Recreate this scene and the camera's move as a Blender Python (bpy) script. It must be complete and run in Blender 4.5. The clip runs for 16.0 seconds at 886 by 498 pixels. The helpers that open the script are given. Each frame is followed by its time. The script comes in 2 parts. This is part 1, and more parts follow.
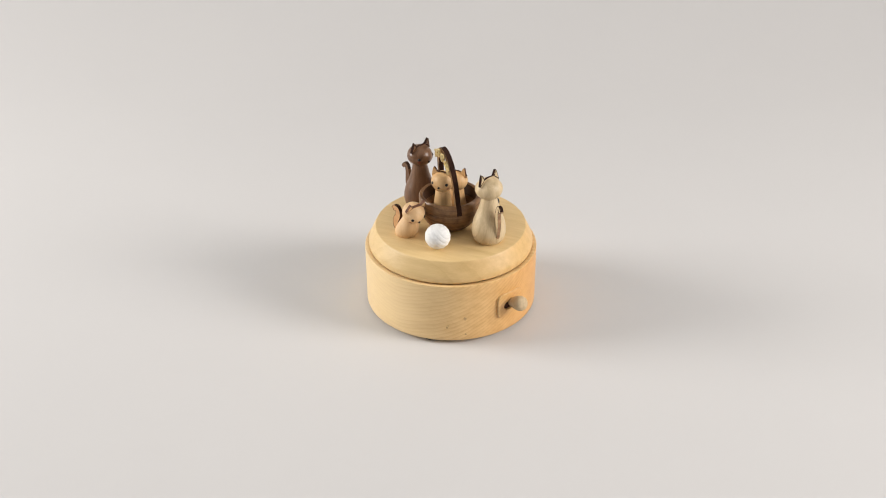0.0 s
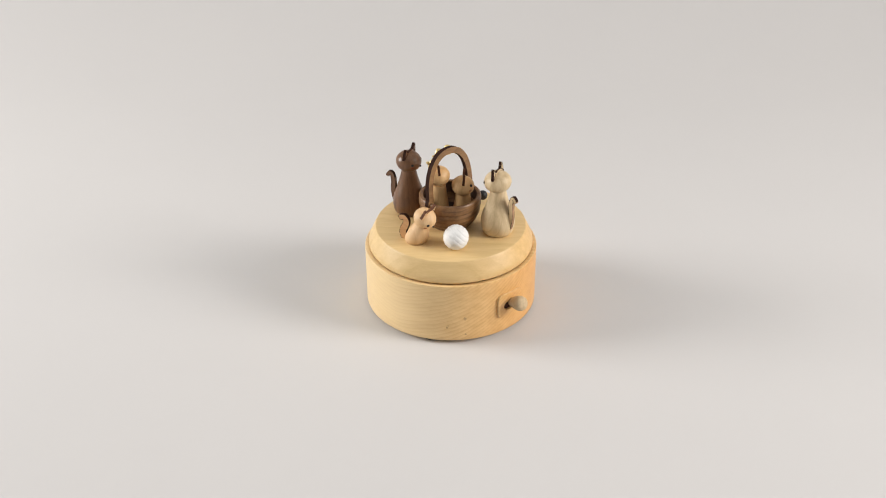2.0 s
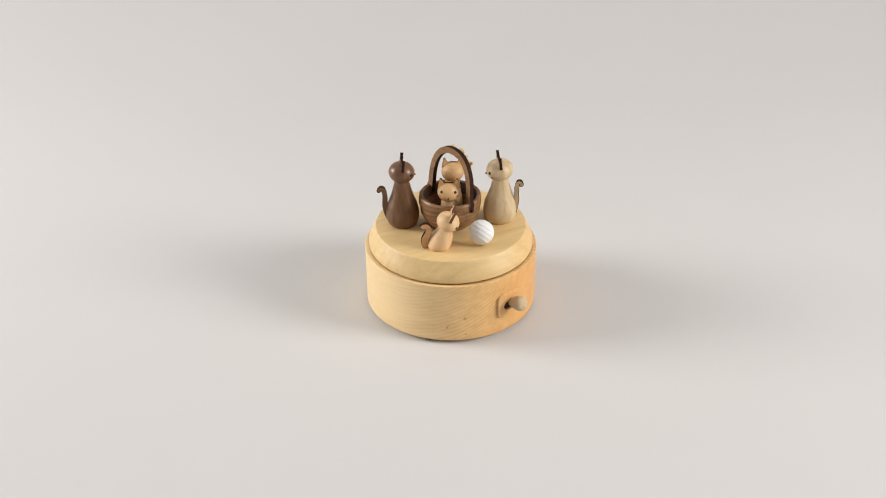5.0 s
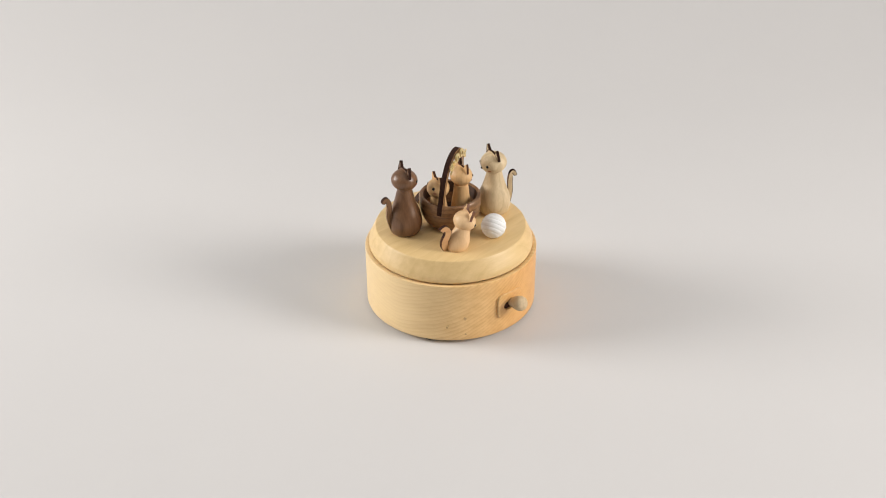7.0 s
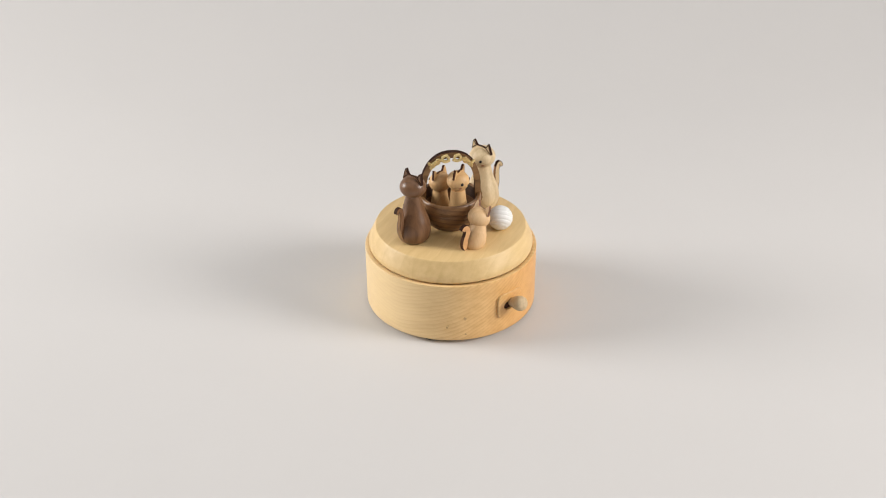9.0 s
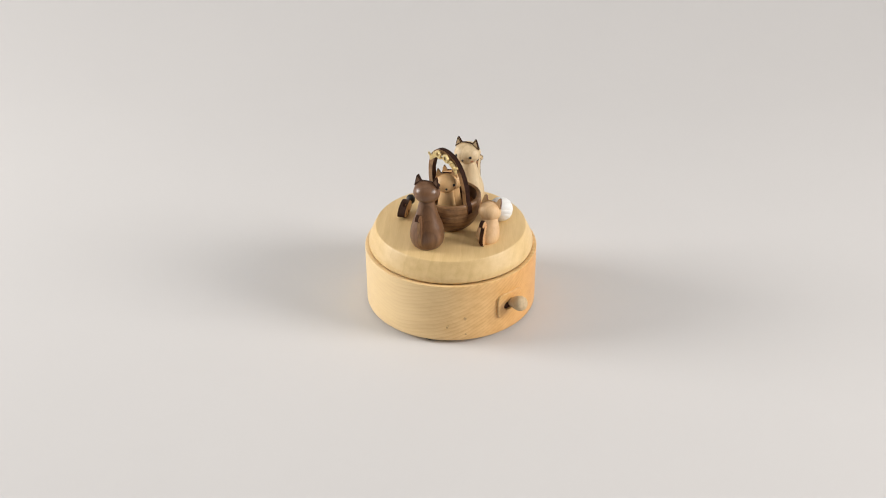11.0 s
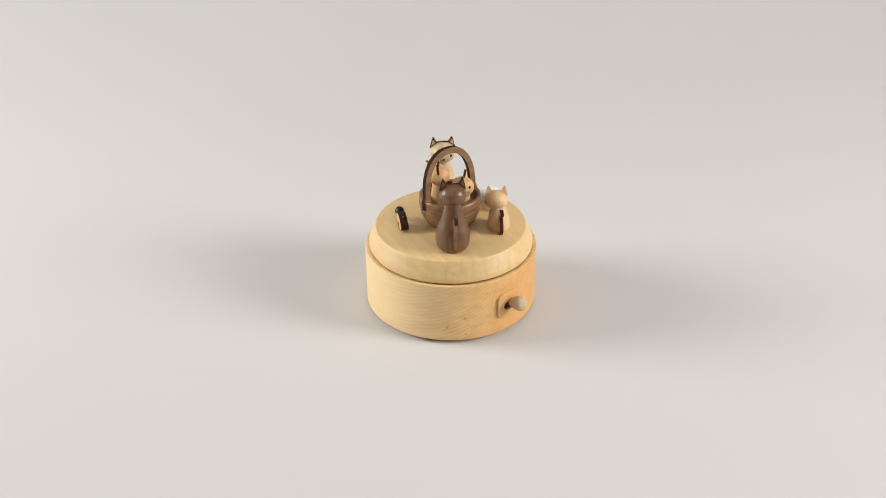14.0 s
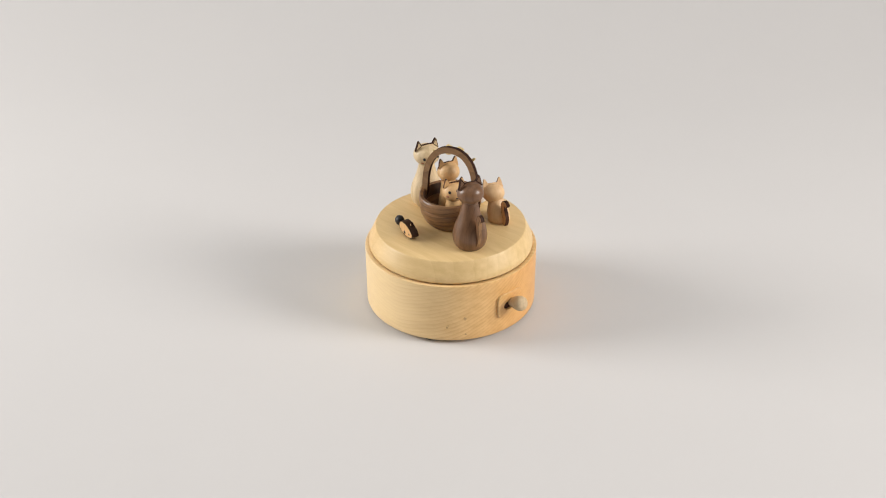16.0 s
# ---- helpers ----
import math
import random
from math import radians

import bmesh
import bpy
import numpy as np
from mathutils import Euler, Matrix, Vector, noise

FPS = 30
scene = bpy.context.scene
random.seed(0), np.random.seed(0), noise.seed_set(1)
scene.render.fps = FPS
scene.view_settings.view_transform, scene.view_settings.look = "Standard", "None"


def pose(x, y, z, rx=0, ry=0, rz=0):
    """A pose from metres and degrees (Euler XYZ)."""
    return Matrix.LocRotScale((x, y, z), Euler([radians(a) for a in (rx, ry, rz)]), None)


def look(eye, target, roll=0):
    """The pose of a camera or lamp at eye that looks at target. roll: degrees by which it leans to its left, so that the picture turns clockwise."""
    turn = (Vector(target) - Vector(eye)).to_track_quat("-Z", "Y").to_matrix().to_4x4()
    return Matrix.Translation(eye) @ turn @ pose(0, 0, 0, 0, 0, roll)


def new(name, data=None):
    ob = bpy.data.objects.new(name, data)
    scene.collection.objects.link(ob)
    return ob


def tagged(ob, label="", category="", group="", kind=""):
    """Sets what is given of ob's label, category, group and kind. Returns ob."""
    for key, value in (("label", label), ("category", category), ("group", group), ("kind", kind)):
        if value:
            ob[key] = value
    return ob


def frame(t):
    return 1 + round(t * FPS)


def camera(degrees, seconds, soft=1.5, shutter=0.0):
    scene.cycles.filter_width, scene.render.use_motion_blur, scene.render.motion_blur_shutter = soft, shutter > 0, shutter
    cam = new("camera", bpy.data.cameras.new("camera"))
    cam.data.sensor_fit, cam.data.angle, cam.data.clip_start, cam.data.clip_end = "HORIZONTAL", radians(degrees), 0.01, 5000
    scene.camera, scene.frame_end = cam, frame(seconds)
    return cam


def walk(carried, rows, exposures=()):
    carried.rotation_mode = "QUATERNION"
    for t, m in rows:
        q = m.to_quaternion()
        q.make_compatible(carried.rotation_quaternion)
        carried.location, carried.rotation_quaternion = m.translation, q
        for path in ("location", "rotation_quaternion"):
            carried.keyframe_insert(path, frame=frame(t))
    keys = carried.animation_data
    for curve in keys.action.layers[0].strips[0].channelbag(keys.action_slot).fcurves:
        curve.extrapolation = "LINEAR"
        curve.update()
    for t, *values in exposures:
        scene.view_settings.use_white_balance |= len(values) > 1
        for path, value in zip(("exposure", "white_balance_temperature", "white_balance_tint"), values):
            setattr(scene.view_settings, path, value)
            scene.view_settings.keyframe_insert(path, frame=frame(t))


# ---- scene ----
EYE = (-0.00481, -0.60186, 0.39442)
cam = camera(42.58, 16.0, soft=1.05)
VIEW = look(EYE, (-0.00481, 0.0, 0.03473), roll=-0.336)
walk(cam, [(0.0, VIEW), (16.0, VIEW)])

# ---- world and studio light ----
world = bpy.data.worlds.new("studio")
scene.world = world
world.use_nodes = True


def studio_dome(low, high):
    """Ambient world light round the table: pale, and stronger overhead, with its source unseen."""
    nt = world.node_tree
    N, L = nt.nodes.new, nt.links.new
    back = nt.nodes["Background"]
    back.inputs["Color"].default_value = (1.0, 0.985, 0.97, 1)
    co, sep = N("ShaderNodeTexCoord"), N("ShaderNodeSeparateXYZ")
    up, square, mix = N("ShaderNodeMath"), N("ShaderNodeMath"), N("ShaderNodeMath")
    up.operation, square.operation, mix.operation = "MAXIMUM", "POWER", "MULTIPLY_ADD"
    up.inputs[1].default_value, square.inputs[1].default_value = 0.0, 2.0
    mix.inputs[1].default_value, mix.inputs[2].default_value = high, low
    L(co.outputs["Generated"], sep.inputs[0])
    L(sep.outputs["Z"], up.inputs[0])
    L(up.outputs[0], square.inputs[0])
    L(square.outputs[0], mix.inputs[0])
    L(mix.outputs[0], back.inputs["Strength"])


studio_dome(0.03, 0.72)


def softbox(name, eye, target, w, h, watts, colour):
    lamp = bpy.data.lights.new(name, "AREA")
    lamp.shape, lamp.size, lamp.size_y, lamp.energy, lamp.color = "RECTANGLE", w, h, watts, colour
    lamp.spread = radians(100)
    ob = new(name, lamp)
    ob.matrix_world = look(eye, target)
    return ob


softbox("softbox_lamp", (-1.42, 0.10, 0.60), (0, 0.0, 0.02), 0.66, 0.66, 7.1, (1.0, 0.98, 0.955))
softbox("softbox_lamp", (1.42, -0.40, 0.74), (0, 0.0, 0.02), 0.66, 0.66, 7.6, (1.0, 0.965, 0.93))
scene.view_settings.exposure = -0.06

# ---- plan, in metres ----
R_BODY, Z_BOTTOM, Z_BODY = 0.0525, 0.0023, 0.0404
R_TOP, Z_TOP = 0.04545, 0.0535
AXIS_TOP, AXIS_BASKET = 0.0001, -0.0004    # both spindles sit a hair off the drum's middle
SPIN, SPIN_BASKET = 10.13, -30.8       # degrees a second
LEG0 = 286.0                           # where the basket handle's leg points at the start
TIMES = [0.5 * i for i in range(33)]


# ---- materials ----
def nodes_of(name):
    m = bpy.data.materials.new(name)
    m.use_nodes = True
    nt = m.node_tree
    return m, nt, nt.nodes["Principled BSDF"]


def wood(name, dark, light, normal=(1, 0, 0.1), spacing=0.0025, fibre=(0, 0, 1), rough=0.5, contrast=0.5, warp=0.8, bump=0.15, end=None, end_colour=None, lit_side=None, lit_way=(-1, 0, 0)):
    """Turned wood: growth layers across `normal`, fibres along `fibre`, a broad stain and fine relief, in the thing's
    own space.
    end: the way of the end grain, which takes more oil and is deeper in colour. lit_side: a paler colour that paints in
    the lamp's brightness, towards lit_way."""
    m, nt, bsdf = nodes_of(name)
    N, L = nt.nodes.new, nt.links.new

    def math_node(op, a, b=None, c=None):
        nd = N("ShaderNodeMath")
        nd.operation = op
        for k, v in enumerate((a, b, c)):
            if v is None:
                continue
            if isinstance(v, (int, float)):
                nd.inputs[k].default_value = v
            else:
                L(v, nd.inputs[k])
        return nd.outputs[0]

    def noise_node(scale, detail, vec):
        nd = N("ShaderNodeTexNoise")
        nd.inputs["Scale"].default_value, nd.inputs["Detail"].default_value = scale, detail
        L(vec, nd.inputs["Vector"])
        return nd.outputs["Fac"]
    co = N("ShaderNodeTexCoord")
    dot = N("ShaderNodeVectorMath")
    dot.operation = "DOT_PRODUCT"
    dot.inputs[1].default_value = Vector(normal).normalized()
    L(co.outputs["Object"], dot.inputs[0])
    slow = noise_node(38, 2, co.outputs["Object"])
    big = noise_node(75, 4, co.outputs["Object"])
    phase = math_node("MULTIPLY_ADD", slow, warp * 6.0, math_node("MULTIPLY", dot.outputs["Value"], 1.0 / spacing))
    saw = math_node("FRACT", phase)
    layer = math_node("POWER", saw, 2.5)
    amount = math_node("MULTIPLY", layer, math_node("MULTIPLY_ADD", big, 1.6, -0.25))
    al = N("ShaderNodeMapping")
    al.inputs["Rotation"].default_value = Vector(fibre).normalized().to_track_quat("Z", "Y").inverted().to_euler()
    L(co.outputs["Object"], al.inputs["Vector"])
    st = N("ShaderNodeMapping")
    st.inputs["Scale"].default_value = (1700, 1700, 110)
    L(al.outputs[0], st.inputs["Vector"])
    fib = noise_node(1.0, 4, st.outputs[0])
    st2 = N("ShaderNodeMapping")
    st2.inputs["Scale"].default_value = (260, 260, 26)
    L(al.outputs[0], st2.inputs["Vector"])
    streak = noise_node(1.0, 3, st2.outputs[0])
    fac = math_node("MULTIPLY_ADD", amount, contrast, math_node("MULTIPLY", fib, 0.35))
    fac = math_node("MULTIPLY_ADD", streak, 0.75, fac)
    ramp = N("ShaderNodeValToRGB")
    ramp.color_ramp.elements[0].position, ramp.color_ramp.elements[1].position = 0.32, 0.95
    ramp.color_ramp.elements[0].color, ramp.color_ramp.elements[1].color = (*light, 1), (*dark, 1)
    L(fac, ramp.inputs["Fac"])
    colour = ramp.outputs["Color"]
    # one-sided paler tint: brightness from the left lamp mixed into the wood's colour
    if lit_side:
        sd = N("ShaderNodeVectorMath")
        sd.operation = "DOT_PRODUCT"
        sd.inputs[1].default_value = Vector(lit_way).normalized()
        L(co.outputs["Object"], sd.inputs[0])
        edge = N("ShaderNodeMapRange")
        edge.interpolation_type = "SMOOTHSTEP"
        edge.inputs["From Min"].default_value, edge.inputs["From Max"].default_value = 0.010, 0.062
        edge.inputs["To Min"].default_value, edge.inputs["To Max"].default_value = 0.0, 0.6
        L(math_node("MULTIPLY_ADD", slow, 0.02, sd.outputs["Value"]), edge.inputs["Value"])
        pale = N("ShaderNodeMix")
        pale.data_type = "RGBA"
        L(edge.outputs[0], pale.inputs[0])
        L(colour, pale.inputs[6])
        pale.inputs[7].default_value = (*lit_side, 1)
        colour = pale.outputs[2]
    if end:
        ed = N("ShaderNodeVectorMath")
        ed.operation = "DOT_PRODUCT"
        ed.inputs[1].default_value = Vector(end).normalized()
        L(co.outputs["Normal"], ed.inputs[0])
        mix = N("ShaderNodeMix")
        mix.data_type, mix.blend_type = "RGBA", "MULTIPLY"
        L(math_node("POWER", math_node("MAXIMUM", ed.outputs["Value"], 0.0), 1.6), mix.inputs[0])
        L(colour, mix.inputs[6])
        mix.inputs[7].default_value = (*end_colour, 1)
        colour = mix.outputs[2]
    L(colour, bsdf.inputs["Base Color"])
    rr = N("ShaderNodeMapRange")
    rr.inputs["To Min"].default_value, rr.inputs["To Max"].default_value = rough - 0.08, rough + 0.12
    L(fib, rr.inputs["Value"])
    L(rr.outputs[0], bsdf.inputs["Roughness"])
    bp = N("ShaderNodeBump")
    bp.inputs["Strength"].default_value, bp.inputs["Distance"].default_value = bump, 0.0002
    L(fib, bp.inputs["Height"])
    L(bp.outputs[0], bsdf.inputs["Normal"])
    return m


def plain(name, colour, rough=0.6, metal=0.0, vary=0.25, scale=900, spec=0.5):
    m, nt, bsdf = nodes_of(name)
    N, L = nt.nodes.new, nt.links.new
    co = N("ShaderNodeTexCoord")
    no = N("ShaderNodeTexNoise")
    no.inputs["Scale"].default_value = scale
    no.inputs["Detail"].default_value = 4
    L(co.outputs["Object"], no.inputs["Vector"])
    ramp = N("ShaderNodeValToRGB")
    ramp.color_ramp.elements[0].position, ramp.color_ramp.elements[1].position = 0.3, 0.7
    ramp.color_ramp.elements[0].color = (*[v * (1 - vary) for v in colour], 1)
    ramp.color_ramp.elements[1].color = (*[min(1, v * (1 + vary * 0.6)) for v in colour], 1)
    L(no.outputs["Fac"], ramp.inputs["Fac"])
    L(ramp.outputs["Color"], bsdf.inputs["Base Color"])
    bsdf.inputs["Roughness"].default_value, bsdf.inputs["Metallic"].default_value = rough, metal
    bsdf.inputs["Specular IOR Level"].default_value = spec
    bp = N("ShaderNodeBump")
    bp.inputs["Strength"].default_value, bp.inputs["Distance"].default_value = 0.2, 0.0002
    L(no.outputs["Fac"], bp.inputs["Height"])
    L(bp.outputs[0], bsdf.inputs["Normal"])
    return m


# the drum's paler left is lamp brightness put into the colour
BEECH = wood("beech_body", (0.68, 0.415, 0.165), (0.89, 0.635, 0.310), (-0.42, -0.55, 1.0), 0.0021, (1, -0.45, 0.1), 0.34, 0.48, 0.28, end=(0.95, -0.3, 0), end_colour=(0.93, 0.73, 0.53), lit_side=(0.90, 0.70, 0.405), lit_way=(-1, -0.25, 0))
BEECH_TOP = wood("beech_top", (0.64, 0.432, 0.182), (0.81, 0.585, 0.290), (0.45, 1, 0.35), 0.0075, (1, -0.45, 0), 0.40, 0.22, 0.25, end=(1, -0.45, 0), end_colour=(0.97, 0.85, 0.70))
MAPLE = wood("pale_maple", (0.43, 0.30, 0.155), (0.77, 0.605, 0.375), (0.55, 1, 0.30), 0.0040, (0, 0.05, 1), 0.46, 0.26, 0.45)
CHERRY = wood("peach_cherry", (0.60, 0.36, 0.17), (0.82, 0.56, 0.31), (0.4, 1, 0.15), 0.0036, (0, 0.05, 1), 0.48, 0.26, 0.3)
# darker cherry for the kitten's tail, with its dim side put into the colour
CHERRY_DARK = wood("shaded_cherry", (0.47, 0.235, 0.10), (0.67, 0.39, 0.18), (0.4, 0.2, 1), 0.0030, (1, 0, 0.2), 0.52, 0.30, 0.3)
PINE = wood("honey_beech", (0.55, 0.31, 0.125), (0.76, 0.49, 0.235), (1, -0.5, 0.1), 0.0034, (0, 0, 1), 0.46, 0.34, 0.3)
WALNUT = wood("walnut", (0.078, 0.035, 0.016), (0.230, 0.116, 0.056), (1, 0.5, 0.1), 0.0030, (0.05, 0, 1), 0.31, 0.28, 0.22)
WALNUT_BASKET = wood("striped_walnut", (0.072, 0.032, 0.013), (0.335, 0.175, 0.073), (0.10, 0.06, 1), 0.0030, (1, 0.15, 0.0), 0.38, 0.42, 0.14)
WALNUT_HANDLE = wood("walnut_handle", (0.115, 0.055, 0.021), (0.34, 0.184, 0.076), (0.15, 1, 0.25), 0.0034, (1, 0, 0.25), 0.40, 0.42, 0.2)
# darker copy of the basket's walnut: the hollow's shade is in this colour
WALNUT_INSIDE = wood("shaded_walnut_inside", (0.024, 0.010, 0.005), (0.085, 0.038, 0.016), (0.10, 0.06, 1), 0.0030, (1, 0.15, 0.0), 0.62, 0.40, 0.14)
WALNUT_EDGE = plain("dark_walnut_edge", (0.050, 0.022, 0.012), 0.6, spec=0.15)
TOASTED = plain("toasted_edge", (0.17, 0.066, 0.030), 0.65, vary=0.45, scale=420)
TOASTED_PALE = plain("pale_toasted_edge", (0.36, 0.205, 0.105), 0.65, vary=0.4, scale=420)
# dark brown of toasted edges, and of the shade painted in the plate's hole
TOASTED_AND_SHADE = plain("toasted_edge_and_hole_shade", (0.085, 0.034, 0.017), 0.7, vary=0.5, scale=420, spec=0.15)
BURNT = plain("burnt_edge", (0.036, 0.014, 0.008), 0.8, vary=0.4, scale=500, spec=0.15)
BLACK = plain("black_paint", (0.006, 0.005, 0.005), 0.45)
BLUSH = plain("pink_blush", (0.43, 0.19, 0.10), 0.7)
RUST = plain("rust_blush", (0.20, 0.055, 0.025), 0.7)
WHITE = plain("white_yarn_paint", (0.83, 0.82, 0.80), 0.6, vary=0.05)
GOLD = plain("gold_paint", (0.80, 0.62, 0.29), 0.34, 0.45)
KNOB = plain("sanded_pale_wood", (0.58, 0.43, 0.255), 0.65, vary=0.16, scale=800)
BURNT_KNOT = plain("knot_brown", (0.56, 0.33, 0.14), 0.6)
RUBBER = plain("dark_rubber", (0.03, 0.027, 0.025), 0.8)
STEEL = plain("dark_steel", (0.25, 0.2, 0.14), 0.35, 0.9)


def paper_material():
    m, nt, bsdf = nodes_of("matte_white_paper")
    N, L = nt.nodes.new, nt.links.new
    co = N("ShaderNodeTexCoord")
    big = N("ShaderNodeTexNoise")
    big.inputs["Scale"].default_value = 3.0
    big.inputs["Detail"].default_value = 3
    L(co.outputs["Object"], big.inputs["Vector"])
    fine = N("ShaderNodeTexNoise")
    fine.inputs["Scale"].default_value = 2500
    L(co.outputs["Object"], fine.inputs["Vector"])
    ramp = N("ShaderNodeValToRGB")
    ramp.color_ramp.elements[0].position, ramp.color_ramp.elements[1].position = 0.3, 0.7
    ramp.color_ramp.elements[0].color, ramp.color_ramp.elements[1].color = (0.628, 0.611, 0.600, 1), (0.645, 0.628, 0.616, 1)
    L(big.outputs["Fac"], ramp.inputs["Fac"])
    L(ramp.outputs["Color"], bsdf.inputs["Base Color"])
    bsdf.inputs["Roughness"].default_value = 0.85
    bsdf.inputs["Specular IOR Level"].default_value = 0.2
    bp = N("ShaderNodeBump")
    bp.inputs["Strength"].default_value, bp.inputs["Distance"].default_value = 0.1, 0.0001
    L(fine.outputs["Fac"], bp.inputs["Height"])
    L(bp.outputs[0], bsdf.inputs["Normal"])
    return m


PAPER = paper_material()


# ---- mesh helpers ----
def part(name, bm, mats, parent=None, label="", smooth=True, at=None):
    """Links a bmesh as one mesh object under a thing or part."""
    me = bpy.data.meshes.new(name)
    bmesh.ops.recalc_face_normals(bm, faces=bm.faces)
    bm.to_mesh(me)
    bm.free()
    for m in (mats if isinstance(mats, (list, tuple)) else [mats]):
        me.materials.append(m)
    for p in me.polygons:
        p.use_smooth = smooth
    if smooth:
        me.set_sharp_from_angle(angle=radians(38))
    ob = new(name, me)
    if parent is not None:
        ob.parent = parent
    if at is not None:
        ob.matrix_basis = at
    if label:
        ob["label"] = label
    return ob


def thing(name, label, category, group="", kind=""):
    return tagged(new(name), label, category, group, kind)


def rounded(points, steps=5, sharp=0.35):
    """A smooth profile through points by Catmull-Rom."""
    out = []
    n = len(points)
    for i in range(n - 1):
        p0, p1, p2, p3 = points[max(i - 1, 0)], points[i], points[i + 1], points[min(i + 2, n - 1)]
        for s in range(steps):
            t = s / steps
            out.append(tuple(0.5 * (2 * b + (c - a) * t + (2 * a - 5 * b + 4 * c - d) * t * t + (3 * b - a - 3 * c + d) * t ** 3)
                             for a, b, c, d in zip(p0, p1, p2, p3)))
    out.append(tuple(points[-1]))
    return out


def lathe(profile, seg=64, lean=None, closed=False):
    """Turns (radius, height) pairs round z; a radius of 0 closes the end. lean(z): how far the axis is shifted along x."""
    bm = bmesh.new()
    rings = []
    for r, z in profile:
        dx = lean(z) if lean else 0.0
        if r < 1e-7:
            rings.append([bm.verts.new((dx, 0, z))])
        else:
            rings.append([bm.verts.new((dx + r * math.cos(2 * math.pi * i / seg), r * math.sin(2 * math.pi * i / seg), z)) for i in range(seg)])
    pairs = list(zip(rings, rings[1:]))
    if closed:
        pairs.append((rings[-1], rings[0]))
    for a, b in pairs:
        for i in range(seg):
            j = (i + 1) % seg
            if len(a) == 1 and len(b) == 1:
                continue
            if len(a) == 1:
                bm.faces.new((a[0], b[i], b[j]))
            elif len(b) == 1:
                bm.faces.new((a[i], a[j], b[0]))
            else:
                bm.faces.new((a[i], a[j], b[j], b[i]))
    return bm


def ball(rx, ry, rz, seg=32, rings=20, centre=(0, 0, 0)):
    bm = bmesh.new()
    bmesh.ops.create_uvsphere(bm, u_segments=seg, v_segments=rings, radius=1.0)
    for v in bm.verts:
        v.co = Vector((v.co.x * rx + centre[0], v.co.y * ry + centre[1], v.co.z * rz + centre[2]))
    return bm


def plate(outline, thick, axis="x", border=0.00035, rim=1):
    """A flat sawn piece from a closed outline of (u, v); its rim takes material 1. axis: the way across the plate."""
    bm = bmesh.new()

    def at(u, v, w):
        return (w, u, v) if axis == "x" else (u, w, v) if axis == "y" else (u, v, w)
    n = len(outline)
    lo = [bm.verts.new(at(u, v, -thick / 2)) for u, v in outline]
    hi = [bm.verts.new(at(u, v, thick / 2)) for u, v in outline]
    caps = [bm.faces.new(lo), bm.faces.new(list(reversed(hi)))]
    for f in caps:
        f.material_index = 0
    for i in range(n):
        j = (i + 1) % n
        f = bm.faces.new((lo[i], lo[j], hi[j], hi[i]))
        f.material_index = rim
    # a thin scorched border on both faces
    bm.normal_update()
    if border:
        r = bmesh.ops.inset_individual(bm, faces=caps, thickness=min(border, thick * 0.45), use_even_offset=True)
        for f in r["faces"]:
            f.material_index = 1
    bmesh.ops.triangulate(bm, faces=[f for f in bm.faces if len(f.verts) > 4])
    return bm


def ribbon(path, widths):
    """The closed outline of a strip along a path of (u, v)."""
    left, right = [], []
    for i, (p, w) in enumerate(zip(path, widths)):
        a, b = path[max(i - 1, 0)], path[min(i + 1, len(path) - 1)]
        d = Vector((b[0] - a[0], b[1] - a[1])).normalized()
        left.append((p[0] - d.y * w, p[1] + d.x * w))
        right.append((p[0] + d.y * w, p[1] - d.x * w))
    return left + right[::-1]


# ---- the paper sweep ----
def backdrop():
    bm = bmesh.new()
    y0, rad = 0.30, 0.45
    line = [(-1.3 + 0.1 * i, 0.0) for i in range(16)] + [(y0, 0.0)]
    line += [(y0 + rad * math.sin(radians(a)), rad - rad * math.cos(radians(a))) for a in range(5, 91, 5)]
    line += [(y0 + rad, rad + 0.15 * i) for i in range(1, 7)]
    line = [p for i, p in enumerate(line) if i == 0 or p[0] > line[i - 1][0] + 1e-6 or p[1] > line[i - 1][1] + 1e-6]
    grid = [[bm.verts.new((-1.5 + 0.25 * k, y, z)) for k in range(13)] for y, z in line]
    for a, b in zip(grid, grid[1:]):
        for k in range(12):
            bm.faces.new((a[k], a[k + 1], b[k + 1], b[k]))
    ob = part("backdrop", bm, PAPER)
    sol = ob.modifiers.new("thickness", "SOLIDIFY")
    sol.thickness, sol.offset = 0.0008, -1
    for p in ob.data.polygons:
        if p.normal.z + (0 if p.center.z < 0.4 else -p.normal.y) < 0:
            ob.data.flip_normals()
            break
    return tagged(ob, "seamless matte off-white paper sweep under and behind", "backdrop", kind="structure")


backdrop()


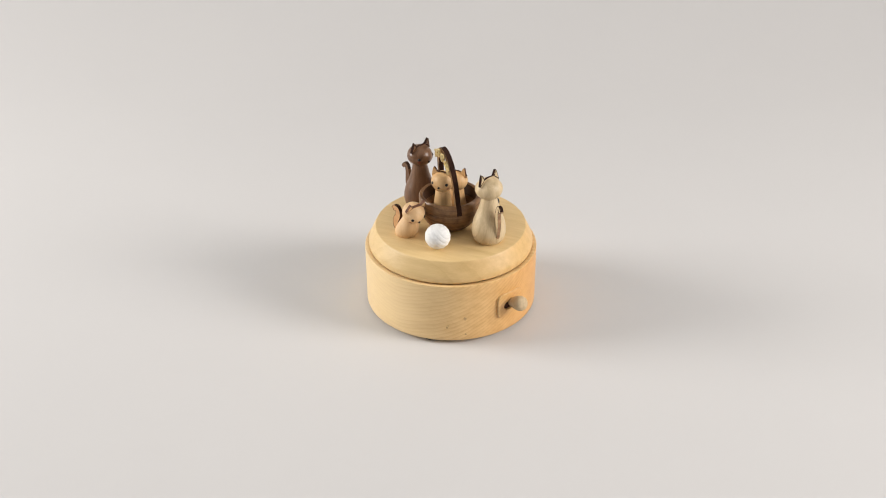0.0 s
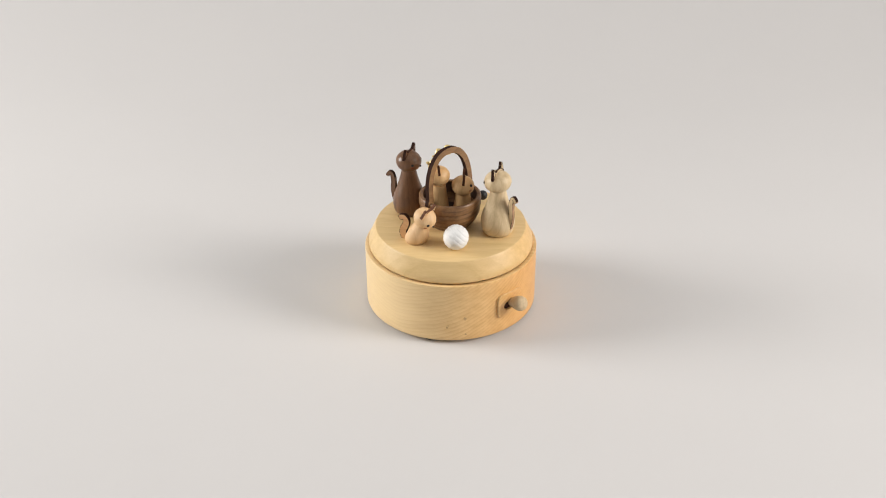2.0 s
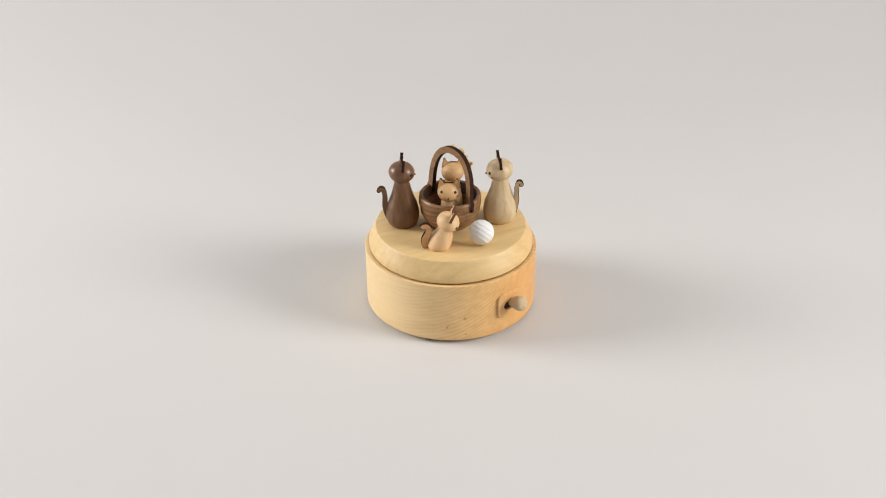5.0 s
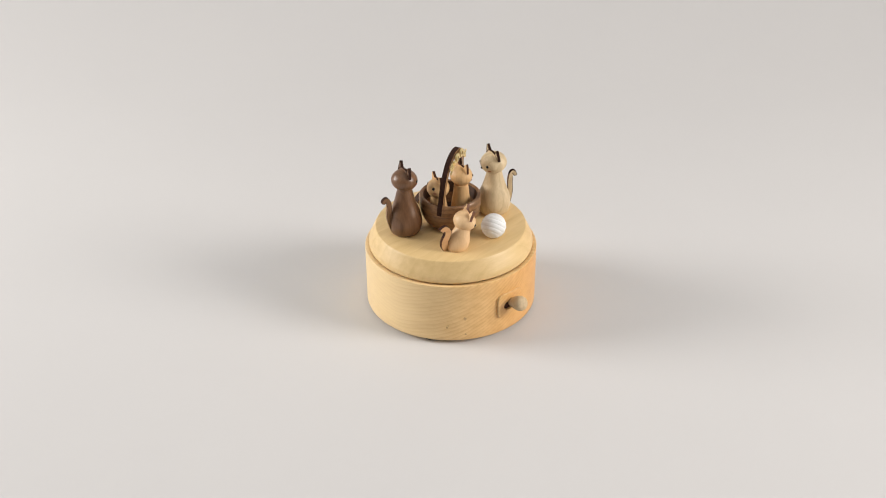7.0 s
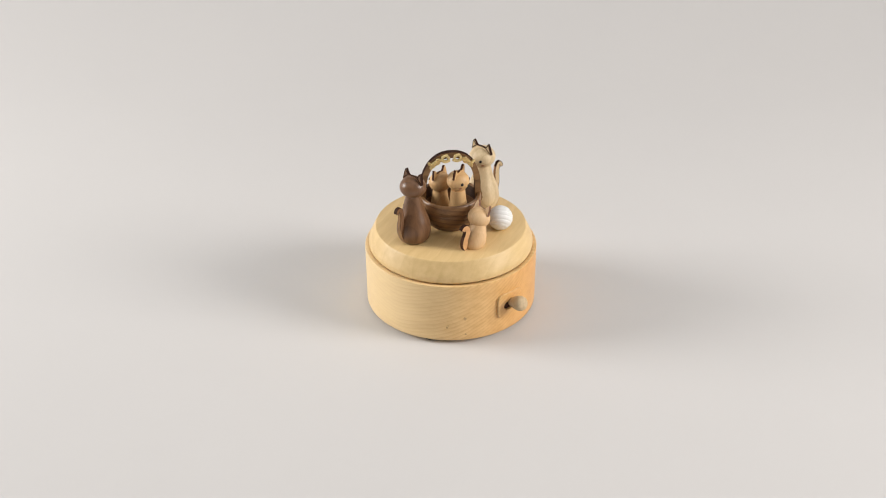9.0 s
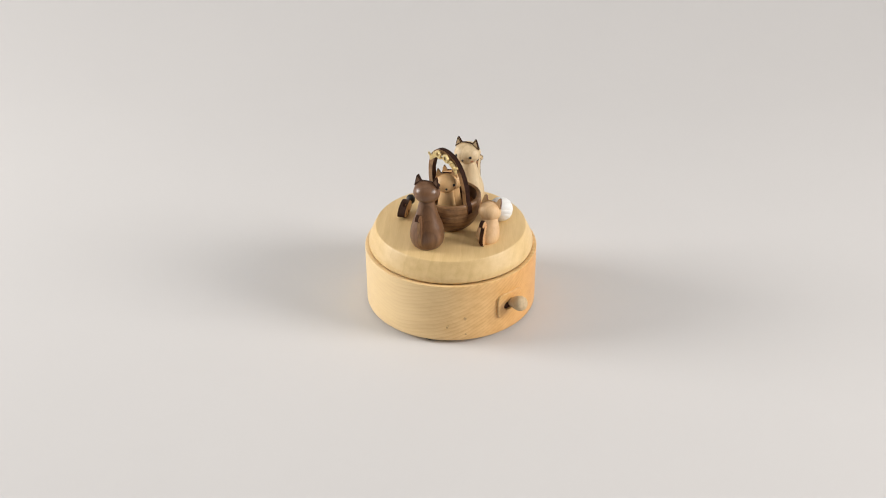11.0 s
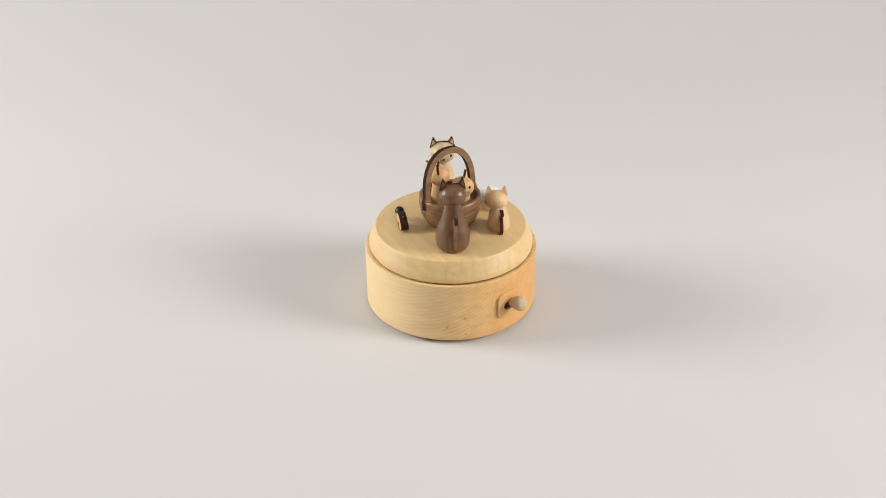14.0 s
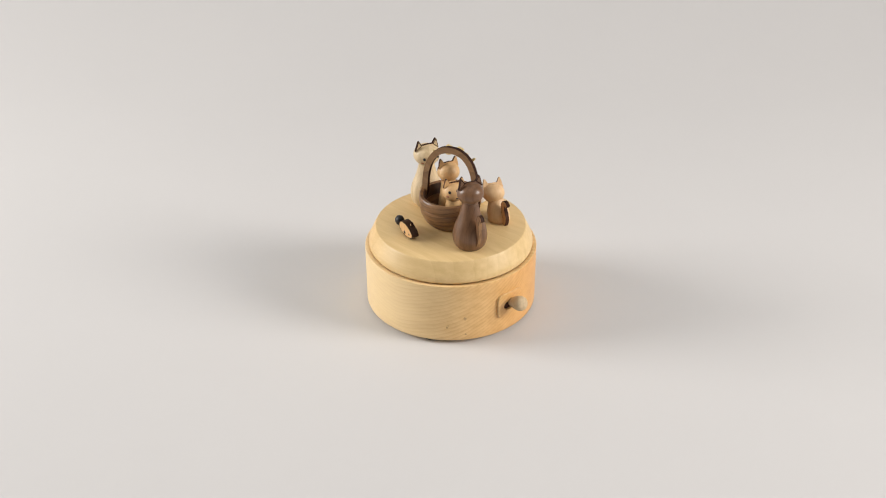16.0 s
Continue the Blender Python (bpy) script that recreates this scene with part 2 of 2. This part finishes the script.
# ---- the music box ----
def music_box():
    box = thing("music_box", "round pale beech wooden music box with a turning top", "music box")
    zb, zt, r = Z_BOTTOM, Z_BODY, R_BODY
    prof = [(0, zb + 0.002), (r - 0.009, zb + 0.002), (r - 0.009, zb), (r - 0.0016, zb), (r - 0.0006, zb + 0.0004), (r - 0.0002, zb + 0.0009), (r, zb + 0.0016)]
    prof += [(r, zb + 0.004 + (zt - zb - 0.006) * i / 6) for i in range(7)]
    prof += [(r, zt - 0.0006), (r - 0.0002, zt - 0.0001), (r - 0.0005, zt), (r - 0.0031, zt - 0.0005), (r - 0.0042, zt - 0.0007), (r - 0.0046, zt - 0.0010), (r - 0.0046, zt - 0.004), (0, zt - 0.004)]
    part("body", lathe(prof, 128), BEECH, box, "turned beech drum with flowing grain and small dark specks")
    # two tiny knots in the drum's wood
    for ang, z, s in ((-93.0, 0.0122, 0.0006), (-81.4, 0.0180, 0.0009), (-92.2, 0.0134, 0.0004), (-81.0, 0.0070, 0.0006)):
        k = ball(0.00006, s, s * 1.3, 10, 6)
        part("knot", k, BURNT_KNOT, box, "small dark knot", at=pose(r * math.cos(radians(ang)), r * math.sin(radians(ang)), z, 20, 0, ang))
    for ang in (42, 150, 254, 336):
        part("foot", lathe([(0, 0), (0.0035, 0), (0.004, 0.0006), (0.004, zb + 0.0012), (0, zb + 0.0012)], 24), RUBBER, box, "dark rubber foot",
             at=pose(0.0455 * math.cos(radians(ang)), 0.0455 * math.sin(radians(ang)), 0))
    # bent cover plate round the crank's opening
    bm = bmesh.new()
    mid, zc, half_a, half_z, rc = -49.3, 0.0215, 9.9, 0.0077, 0.0028
    out = []
    for cx, cz, a0 in ((1, 1, 0), (-1, 1, 90), (-1, -1, 180), (1, -1, 270)):
        for s in range(7):
            a = radians(a0 + 15 * s)
            u = cx * (half_a * R_BODY * math.pi / 180 - rc) + rc * math.cos(a)
            out.append((u, zc + cz * (half_z - rc) + rc * math.sin(a)))
    hole = [(-0.0016 + 0.0036 * math.cos(2 * math.pi * i / 28), zc - 0.0004 + 0.0029 * math.sin(2 * math.pi * i / 28)) for i in range(28)]

    def on(u, z, rad):
        a = radians(mid) + u / R_BODY
        return (rad * math.cos(a), rad * math.sin(a), z)
    # start both loops at the same bearing and join them as a band
    def turned(loop, cu, cz):
        k = min(range(len(loop)), key=lambda i: abs(math.atan2(loop[i][1] - cz, loop[i][0] - cu)))
        return loop[k:] + loop[:k]
    out, hole = turned(out, 0, zc), turned(hole, -0.0016, zc - 0.0004)
    layers = [[bm.verts.new(on(u, z, rad)) for u, z in loop] for loop, rad in
              ((out, R_BODY - 0.0005), (out, R_BODY + 0.0013), ([(u * 0.965, zc + (z - zc) * 0.965) for u, z in out], R_BODY + 0.0016),
               (hole, R_BODY + 0.0016), (hole, R_BODY - 0.0004))]
    for a, b in zip(layers, layers[1:]):
        n = len(a)
        for i in range(n):
            bm.faces.new((a[i], a[(i + 1) % n], b[(i + 1) % n], b[i]))
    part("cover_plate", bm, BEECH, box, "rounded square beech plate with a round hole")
    # the drum is solid here: a flat dark disc paints the hole's shade
    bm = bmesh.new()
    hv = [bm.verts.new(on(u, z, R_BODY + 0.0002)) for u, z in hole]
    bm.faces.new(hv)
    part("hole", bm, TOASTED_AND_SHADE, box, "dark disc behind the plate for the shade in its hole")
    # crank: a short steel stem and a worn wooden grip
    start = Vector(on(0.0012, zc - 0.0008, R_BODY - 0.002))
    tip = Vector((0.0396, -0.0451, 0.0243))
    crank = part("crank", lathe([(0, 0), (0.0011, 0), (0.0011, 0.012), (0, 0.012)], 16), STEEL, box, "thin steel crank stem")
    d = (tip - start).normalized()
    crank.matrix_basis = Matrix.Translation(start) @ d.to_track_quat("Z", "Y").to_matrix().to_4x4()
    L = (tip - start).length
    grip = rounded([(0.0016, L - 0.0092), (0.0021, L - 0.0080), (0.0032, L - 0.0048), (0.0043, L - 0.0006), (0.0045, L + 0.0014), (0.0038, L + 0.0035), (0.0020, L + 0.0045), (0, L + 0.0047)], 4)
    part("grip", lathe([(0, L - 0.0092)] + grip, 32), KNOB, crank, "worn pale wooden grip")
    # the turning top
    top = rounded([(0.0500, 0.0414), (0.0499, 0.0440), (0.0490, 0.0464), (0.0476, 0.0494), (0.0463, 0.0521)], 4)
    prof = [(0, 0.0408), (0.0494, 0.0408), (0.0498, 0.0410)] + top + [(R_TOP + 0.00045, 0.0530), (R_TOP + 0.0001, Z_TOP - 0.0001), (R_TOP - 0.0002, Z_TOP), (0.03, Z_TOP), (0.015, Z_TOP), (0, Z_TOP)]
    lid = part("turning_top", lathe(prof, 128), BEECH_TOP, box, "pale beech turning top with a sloped edge")
    part("spindle", lathe([(0, 0.036), (0.008, 0.036), (0.008, 0.0428), (0, 0.0428)], 24), STEEL, box, "steel spindle")
    return box, lid


BOX, TOP = music_box()

MOVERS = []                            # thing, way round the axis, its radius, bearing, height, heading


# ---- cats ----
def ear_plate(rh, bh, spread, tall, thick, mats, cover=0.0008, border=0.0005, faces=(-1, 1)):
    """One sawn plate set across the head: a rim that stands a little proud, and two pointed ears."""
    pts = []

    def rim(a, extra):
        return ((rh + extra) * math.sin(radians(a)), (bh + extra) * math.cos(radians(a)))
    right = [rim(62, -0.0004), rim(62, cover * 0.9)]
    tip = (spread, tall)
    right += [(tip[0] + 0.0007, tip[1] - 0.0018), (tip[0] + 0.0003, tip[1] - 0.0004), (tip[0] - 0.0001, tip[1]), (tip[0] - 0.0007, tip[1] - 0.0004)]
    right += [rim(23, cover + 0.0001), rim(16, cover * 0.8), rim(8, cover * 0.7)]
    left = [(-u, v) for u, v in reversed(right)]
    inner = [rim(a, -0.0016) for a in (-55, -35, -15, 0, 15, 35, 55)]
    bm = plate(right + left + inner, thick, "x", 0)
    # scorched outline on both faces of each ear
    tri = [right[1], right[2], right[4], right[6]]
    cu, cv = sum(p[0] for p in tri) / 4, sum(p[1] for p in tri) / 4
    small = [(cu + (u - cu) * (1 - border / 0.0017), cv + (v - cv) * (1 - border / 0.0017)) for u, v in tri]
    for side in (-1, 1):
        for face in faces:
            w = face * (thick / 2 + 0.00008)
            a = [bm.verts.new((w, side * u, v)) for u, v in tri]
            b = [bm.verts.new((w, side * u, v)) for u, v in small]
            for k in range(4):
                bm.faces.new((a[k], a[(k + 1) % 4], b[(k + 1) % 4], b[k])).material_index = 1
    return bm


def cat_face(head, rh, bh, eye_gap, eye_up=7, bead=0.0006, blush=None, drop=27):
    """Eyes, nose and cheeks, set on the front of the head (towards +x)."""
    def spot(az, el, push=0.0):
        a, e = radians(az), radians(el)
        n = Vector((math.cos(e) * math.cos(a), math.cos(e) * math.sin(a), math.sin(e)))
        return Vector((n.x * (rh + push), n.y * (rh + push), n.z * (bh + push))), n
    for s in (-1, 1):
        p, n = spot(s * eye_gap, eye_up)
        e = part("eye", ball(0.00045, 0.0009, 0.0009, 14, 8), BLACK, head, "black painted eye")
        e.matrix_basis = Matrix.Translation(p) @ n.to_track_quat("X", "Z").to_matrix().to_4x4()
        if blush:
            p, n = spot(s * (eye_gap + (8 if drop > 20 else 0)), eye_up - drop)
            e = part("cheek", ball(0.00010, 0.0011, 0.0008, 12, 6), blush, head, "faint reddish cheek")
            e.matrix_basis = Matrix.Translation(p) @ n.to_track_quat("X", "Z").to_matrix().to_4x4()
    p, n = spot(0, -9, 0.0001)
    e = part("nose", ball(bead * 1.3, bead * 1.1, bead, 14, 8), BLACK, head, "small black bead nose")
    e.matrix_basis = Matrix.Translation(p) @ n.to_track_quat("X", "Z").to_matrix().to_4x4()


def tail_plate(scale, thick, squeeze=1.0, lift=1.0, wide=1.0, path=None):
    path = path or [(-0.0070, 0.0022), (-0.0094, 0.0065), (-0.0108, 0.0120), (-0.0106, 0.0170), (-0.0109, 0.0205), (-0.0121, 0.0229), (-0.0138, 0.0228), (-0.0149, 0.0209)]
    fine = rounded([(-0.0074 * scale + (u * scale + 0.0074 * scale) * squeeze, v * scale * lift) for u, v in path], 5)
    n = len(fine)
    w = [wide * scale * (0.0021 * (1 - i / n) ** 0.5 * 0.55 + 0.00125) for i in range(n)]
    w[-1] *= 0.6
    bm = plate(ribbon(fine, w), thick, "y", 0.00022, 2)
    for f in bm.faces:                     # the saw has scorched the hook's upper edge
        if f.material_index == 2 and f.normal.z > 0.25 and f.calc_center_median().z > 0.6 * max(v for u, v in fine):
            f.material_index = 1
    return bm


def big_cat(label, main, piece, bearing, radius, heading, head_z, rh, bh, tail_turn, squeeze, edge, rim, blush, head_x=0.0, head_y=0.0, eye_gap=35, drop=27, tail_lift=1.14):
    cat = thing("wooden_cat", label, "cat figurine", "cats on the music box")
    prof = rounded([(0.0078, 0.0004), (0.0092, 0.0022), (0.0101, 0.0060), (0.0100, 0.0095), (0.0091, 0.0135), (0.0076, 0.0175), (0.0062, 0.0215), (0.0050, 0.0262), (0.0044, 0.0290), (0.0042, 0.0310)], 4)
    part("body", lathe([(0, 0), (0.0074, 0)] + prof + [(0, 0.0315)], 56), main, cat)
    head = part("head", ball(rh, rh, bh, 40, 26), main, cat, at=pose(head_x, head_y, head_z, 0, 6, 0))
    part("ear_piece", ear_plate(rh, bh, 0.0058, bh + 0.0036, 0.0016, None), [piece, BURNT], head, "sawn ear piece with scorched edges", smooth=False, at=pose(-0.0002, 0, 0))
    cat_face(head, rh, bh, eye_gap, blush=blush, drop=drop)
    part("tail", tail_plate(1.0, 0.0021, squeeze, tail_lift, 0.70), [piece, edge, rim], cat, "sawn curled tail", smooth=False, at=pose(0, 0, 0, 0, 0, tail_turn))
    MOVERS.append((cat, SPIN, radius, bearing, Z_TOP, heading))
    return cat


big_cat("dark walnut wooden cat sitting on the turning top", WALNUT, WALNUT, 129.8, 0.0292, 315.5, 0.0347, 0.0078, 0.0064, 0, 0.92, WALNUT_EDGE, WALNUT_HANDLE, RUST, eye_gap=47, drop=15, tail_lift=1.06)
big_cat("pale maple wooden cat sitting on the turning top", MAPLE, MAPLE, 317.3, 0.0301, 134.5, 0.0337, 0.0081, 0.0066, -15, 0.76, BURNT, TOASTED_PALE, BLUSH, 0.0006, -0.0002)


def playing_kitten():
    cat = thing("wooden_kitten", "small orange wooden kitten leaning towards the white yarn ball", "cat figurine", "cats on the music box")
    prof = rounded([(0.0064, 0.0004), (0.0069, 0.0020), (0.0067, 0.0050), (0.0058, 0.0085), (0.0048, 0.0115), (0.0042, 0.0140)], 4)
    part("body", lathe([(0, 0), (0.0062, 0)] + prof + [(0, 0.0145)], 44, lean=lambda z: 0.0048 * (z / 0.0145) ** 1.3), CHERRY, cat)
    head = part("head", ball(0.0068, 0.0068, 0.0059, 36, 22), CHERRY, cat, at=pose(0.0056, 0.0010, 0.0158, 0, 27, -8))
    part("ear_piece", ear_plate(0.0068, 0.0059, 0.0050, 0.0059 + 0.0032, 0.0016, None, 0.0007, 0.0003, (1,)), [CHERRY, TOASTED], head, "sawn ear piece with scorched edges", smooth=False)
    cat_face(head, 0.0068, 0.0059, 38, blush=BLUSH)
    part("tail", tail_plate(0.64, 0.0022, 1.0, 1.0, 1.55, [(-0.0098, 0.0006), (-0.0124, 0.0050), (-0.0122, 0.0100), (-0.0098, 0.0148), (-0.0092, 0.0190), (-0.0112, 0.0222), (-0.0140, 0.0222), (-0.0158, 0.0204)]),
         [CHERRY_DARK, BURNT, TOASTED_AND_SHADE], cat, "sawn curled tail with scorched edges", smooth=False)
    MOVERS.append((cat, SPIN, 0.0296, 205.0, Z_TOP, 314.5))


playing_kitten()


def yarn_ball():
    r = 0.0075
    ob = thing("yarn_ball", "round white wooden yarn ball with carved wound strands", "ball")
    bm = bmesh.new()
    bmesh.ops.create_icosphere(bm, subdivisions=6, radius=1.0)
    main, cap = Vector((0.61, -0.35, 0.71)).normalized(), Vector((-0.4, 0.75, 0.5)).normalized()
    for v in bm.verts:
        n = v.co.normalized()
        axis = cap if n.dot(main) > 0.80 else main
        lane = math.asin(max(-1, min(1, n.dot(axis)))) * 8.7
        v.co = n * (r * (0.955 + 0.045 * abs(math.sin(lane)) ** 0.45))
    part("strand_ball", bm, WHITE, ob)
    ob.location = (0, 0, 0)
    MOVERS.append((ob, SPIN, 0.0304, 254.8, Z_TOP + r - 0.0002, 20))


yarn_ball()


def toy_mouse():
    ob = thing("wooden_mouse", "tiny sawn wooden mouse with scorched edges and black bead", "mouse figurine")
    body = []
    for k in range(32):
        q = 2 * math.pi * k / 32
        p, w = -0.0004 + 0.0073 * math.cos(q), 0.0040 * math.sin(q)
        w *= 1.0 - 0.18 * math.cos(q)          # fuller towards the tail, narrower at the snout
        body.append((p * 0.978 + w * 0.208, 0.0046 - p * 0.208 + w * 0.978))
    part("body", plate(body, 0.0046, "y", 0.0004), [PINE, WALNUT_EDGE], ob, smooth=False)
    part("bead", ball(0.0031, 0.0028, 0.0031, 28, 18), BLACK, ob, "round black bead", at=pose(-0.0112, 0.0004, 0.0057))
    part("stem", lathe([(0, 0), (0.0007, 0), (0.0007, 0.006), (0, 0.006)], 12), BURNT, ob, "short dark stem", at=pose(-0.0050, 0.0002, 0.0052, 0, -86, 0))
    part("ear", plate([(0.0004, 0.0070), (0.0012, 0.0100), (0.0024, 0.0092), (0.0028, 0.0060)], 0.0016, "y"), [PINE, BURNT], ob, "small pointed ear", smooth=False, at=pose(0, 0.0008, 0))
    for s in (-1, 1):
        part("eye", ball(0.0010, 0.0003, 0.0011, 14, 8), BLACK, ob, "dark drilled eye", at=pose(-0.0016, s * 0.0023, 0.0028))
        part("nostril", ball(0.0006, 0.0002, 0.0006, 10, 6), BLACK, ob, "dark drilled dot", at=pose(0.0032, s * 0.0023, 0.0034))
    MOVERS.append((ob, SPIN, 0.0298, 51.2, Z_TOP, 141.5))


toy_mouse()


# ---- basket and its kittens ----
def basket():
    ob = thing("basket", "turned walnut basket with an arched handle and gold garland", "basket")
    out = [(0.0108, 0.0), (0.0118, 0.0004), (0.0134, 0.0018), (0.0147, 0.0034), (0.0153, 0.0044), (0.0157, 0.0046), (0.0164, 0.0062), (0.0171, 0.0082), (0.0172, 0.0086),
           (0.0177, 0.0088), (0.0180, 0.0108), (0.0182, 0.0136), (0.0180, 0.0140), (0.0185, 0.0142), (0.0187, 0.0148), (0.0187, 0.0190), (0.0185, 0.0198), (0.0180, 0.0203),
           (0.0168, 0.0203), (0.0161, 0.0199), (0.0158, 0.0190), (0.0154, 0.0130), (0.0136, 0.0070), (0.0104, 0.0040), (0, 0.0035)]
    bowl = lathe([(0, 0)] + out, 96)
    # inner wall and floor take the walnut darkened for shade
    for f in bowl.faces:
        c = f.calc_center_median()
        f.material_index = 1 if math.hypot(c.x, c.y) < 0.0160 and c.z > 0.0034 and (c.z > 0.0125 or math.hypot(c.x, c.y) < 0.0112 + (c.z - 0.0038) * 0.47) else 0
    part("bowl", bowl, [WALNUT_BASKET, WALNUT_INSIDE], ob)
    # handle: a sawn arch standing across the rim
    def arch(hw, z0, zt, n=34, e=2.25):
        pts = []
        for i in range(n + 1):
            a = math.pi * i / n
            cx, sx = math.cos(a), math.sin(a)
            pts.append((hw * math.copysign(abs(cx) ** (2 / e), cx), z0 + (zt - z0) * abs(sx) ** (2 / e)))
        return pts
    outer = [(0.0192, 0.0145), (0.0192, 0.0200), (0.0182, 0.0222)] + arch(0.0182, 0.0235, 0.0495) + [(-0.0182, 0.0222), (-0.0192, 0.0200), (-0.0192, 0.0145)]
    inner = [(-0.0158, 0.0145), (-0.0148, 0.0172)] + arch(-0.0146, 0.0240, 0.0458)[0:] + [(0.0148, 0.0172), (0.0158, 0.0145)]
    bm = bmesh.new()
    half = 0.0015

    def strip(loop):
        return [[bm.verts.new((u, s * half, v)) for u, v in loop] for s in (-1, 1)]
    def resample(loop, n):
        d = [0.0]
        for a, b in zip(loop, loop[1:]):
            d.append(d[-1] + math.dist(a, b))
        res = []
        for i in range(n):
            t = d[-1] * i / (n - 1)
            k = max(j for j in range(len(d)) if d[j] <= t + 1e-12)
            k = min(k, len(d) - 2)
            f = (t - d[k]) / max(d[k + 1] - d[k], 1e-12)
            res.append(tuple(a + (b - a) * f for a, b in zip(loop[k], loop[k + 1])))
        return res
    o, i_ = strip(resample(outer, 70)), strip(resample(inner[::-1], 70))
    for k in range(69):
        for f, m in (((o[0][k], o[0][k + 1], i_[0][k + 1], i_[0][k]), 0), ((o[1][k], o[1][k + 1], i_[1][k + 1], i_[1][k]), 0),
                     ((o[0][k], o[0][k + 1], o[1][k + 1], o[1][k]), 1), ((i_[0][k], i_[0][k + 1], i_[1][k + 1], i_[1][k]), 1)):
            bm.faces.new(f).material_index = m
    for k in (0, 69):
        bm.faces.new((o[0][k], o[1][k], i_[1][k], i_[0][k])).material_index = 1
    handle = part("handle", bm, [WALNUT_HANDLE, BURNT], ob, "arched sawn walnut handle with scorched edges", smooth=False, at=pose(0, 0, 0.0172) @ pose(0, 0, 0, 5.0) @ pose(0, 0, -0.0172))
    # gold garland on one side of the arch: two rings, two bows of leaves
    side = -0.0034
    for s in (-1, 1):
        ring = []
        for k in range(24):
            a = 2 * math.pi * k / 24
            ring.append((0.0025 * math.cos(a) * (1 + 0.07 * math.cos(5 * a)), 0.0025 * math.sin(a) * (1 + 0.07 * math.cos(5 * a))))
        bm = bmesh.new()
        vs = [[bm.verts.new((u * f, w, v * f)) for u, v in ring] for f, w in ((1, -0.0005), (1.04, 0.0004), (0.75, 0.0012), (0.52, 0.0006), (0.50, -0.0005))]
        for q in range(5):
            a, b = vs[q], vs[(q + 1) % 5]
            for k in range(24):
                bm.faces.new((a[k], a[(k + 1) % 24], b[(k + 1) % 24], b[k]))
        part("blossom", bm, GOLD, handle, "gold ring blossom", at=pose(s * 0.0036, side, 0.0468))
        stem = rounded([(s * 0.0008, 0.0450), (s * 0.0036, 0.0440), (s * 0.0068, 0.0452), (s * 0.0094, 0.0444), (s * 0.0110, 0.0430), (s * 0.0119, 0.0418)], 4)
        part("stem", plate(ribbon(stem, [0.00055] * len(stem)), 0.0013, "y"), [GOLD, GOLD], handle, "thin gold stem", smooth=False, at=pose(0, side + 0.0010, 0))
        for u, v, turn in ((0.0074, 0.0458, 15), (0.0080, 0.0436, -35), (0.0096, 0.0436, -10), (0.0104, 0.0421, -50), (0.0112, 0.0424, -35), (0.0118, 0.0411, -65), (0.0127, 0.0432, 48)):
            tip = [(0.0017 * math.cos(q), 0.0008 * math.sin(q)) for q in [2 * math.pi * j / 10 for j in range(10)]]
            bm = plate(tip, 0.0010, "y", 0.0002)
            part("leaf", bm, [GOLD, GOLD], handle, "small gold leaf", smooth=False, at=pose(s * u, side + 0.0004, v, 12, -s * turn, 0))
        part("rivet", ball(0.0006, 0.0007, 0.0007, 12, 8), BURNT, handle, "dark rivet", at=pose(s * 0.0193, 0, 0.0158))
    MOVERS.append((ob, SPIN_BASKET, 0.0, 0.0, Z_TOP, LEG0))


basket()


def basket_kitten(label, bearing, radius, heading, head_z, main, eye_up, bead):
    cat = thing("wooden_kitten", label, "cat figurine", "kittens in the basket")
    prof = rounded([(0.0058, 0.0004), (0.0062, 0.0020), (0.0060, head_z * 0.3), (0.0050, head_z * 0.55), (0.0042, head_z * 0.80)], 4)
    part("body", lathe([(0, 0), (0.0055, 0)] + prof + [(0, head_z * 0.84)], 40), main, cat)
    head = part("head", ball(0.0068, 0.0068, 0.0060, 36, 22), main, cat, at=pose(0, 0, head_z, 0, 5, 0))
    part("ear_piece", ear_plate(0.0068, 0.0060, 0.0050, 0.0060 + 0.0030, 0.0015, None, 0.0006, 0.0004, ()), [main, TOASTED_AND_SHADE], head, "sawn ear piece with scorched edges", smooth=False)
    cat_face(head, 0.0068, 0.0060, 41, eye_up, bead, BLUSH)
    MOVERS.append((cat, SPIN_BASKET, radius, LEG0 + bearing, Z_TOP + 0.0036, LEG0 + heading))


basket_kitten("short honey-coloured wooden kitten peeking out of the basket", 132.6, 0.0077, 134, 0.0219, PINE, 24, 0.00045)
basket_kitten("taller honey-coloured wooden kitten standing up in the basket", -55.7, 0.0069, -37, 0.0277, PINE, 8, 0.0006)


# ---- movement ----
def motions():
    walk(TOP, [(t, pose(0, 0, 0, 0, 0, SPIN * t)) for t in TIMES])
    for ob, rate, radius, bearing, z, heading in MOVERS:
        walk(ob, [(t, pose((AXIS_TOP if rate > 0 else AXIS_BASKET) + radius * math.cos(radians(bearing + rate * t)), radius * math.sin(radians(bearing + rate * t)), z, 0, 0, heading + rate * t)) for t in TIMES])


motions()
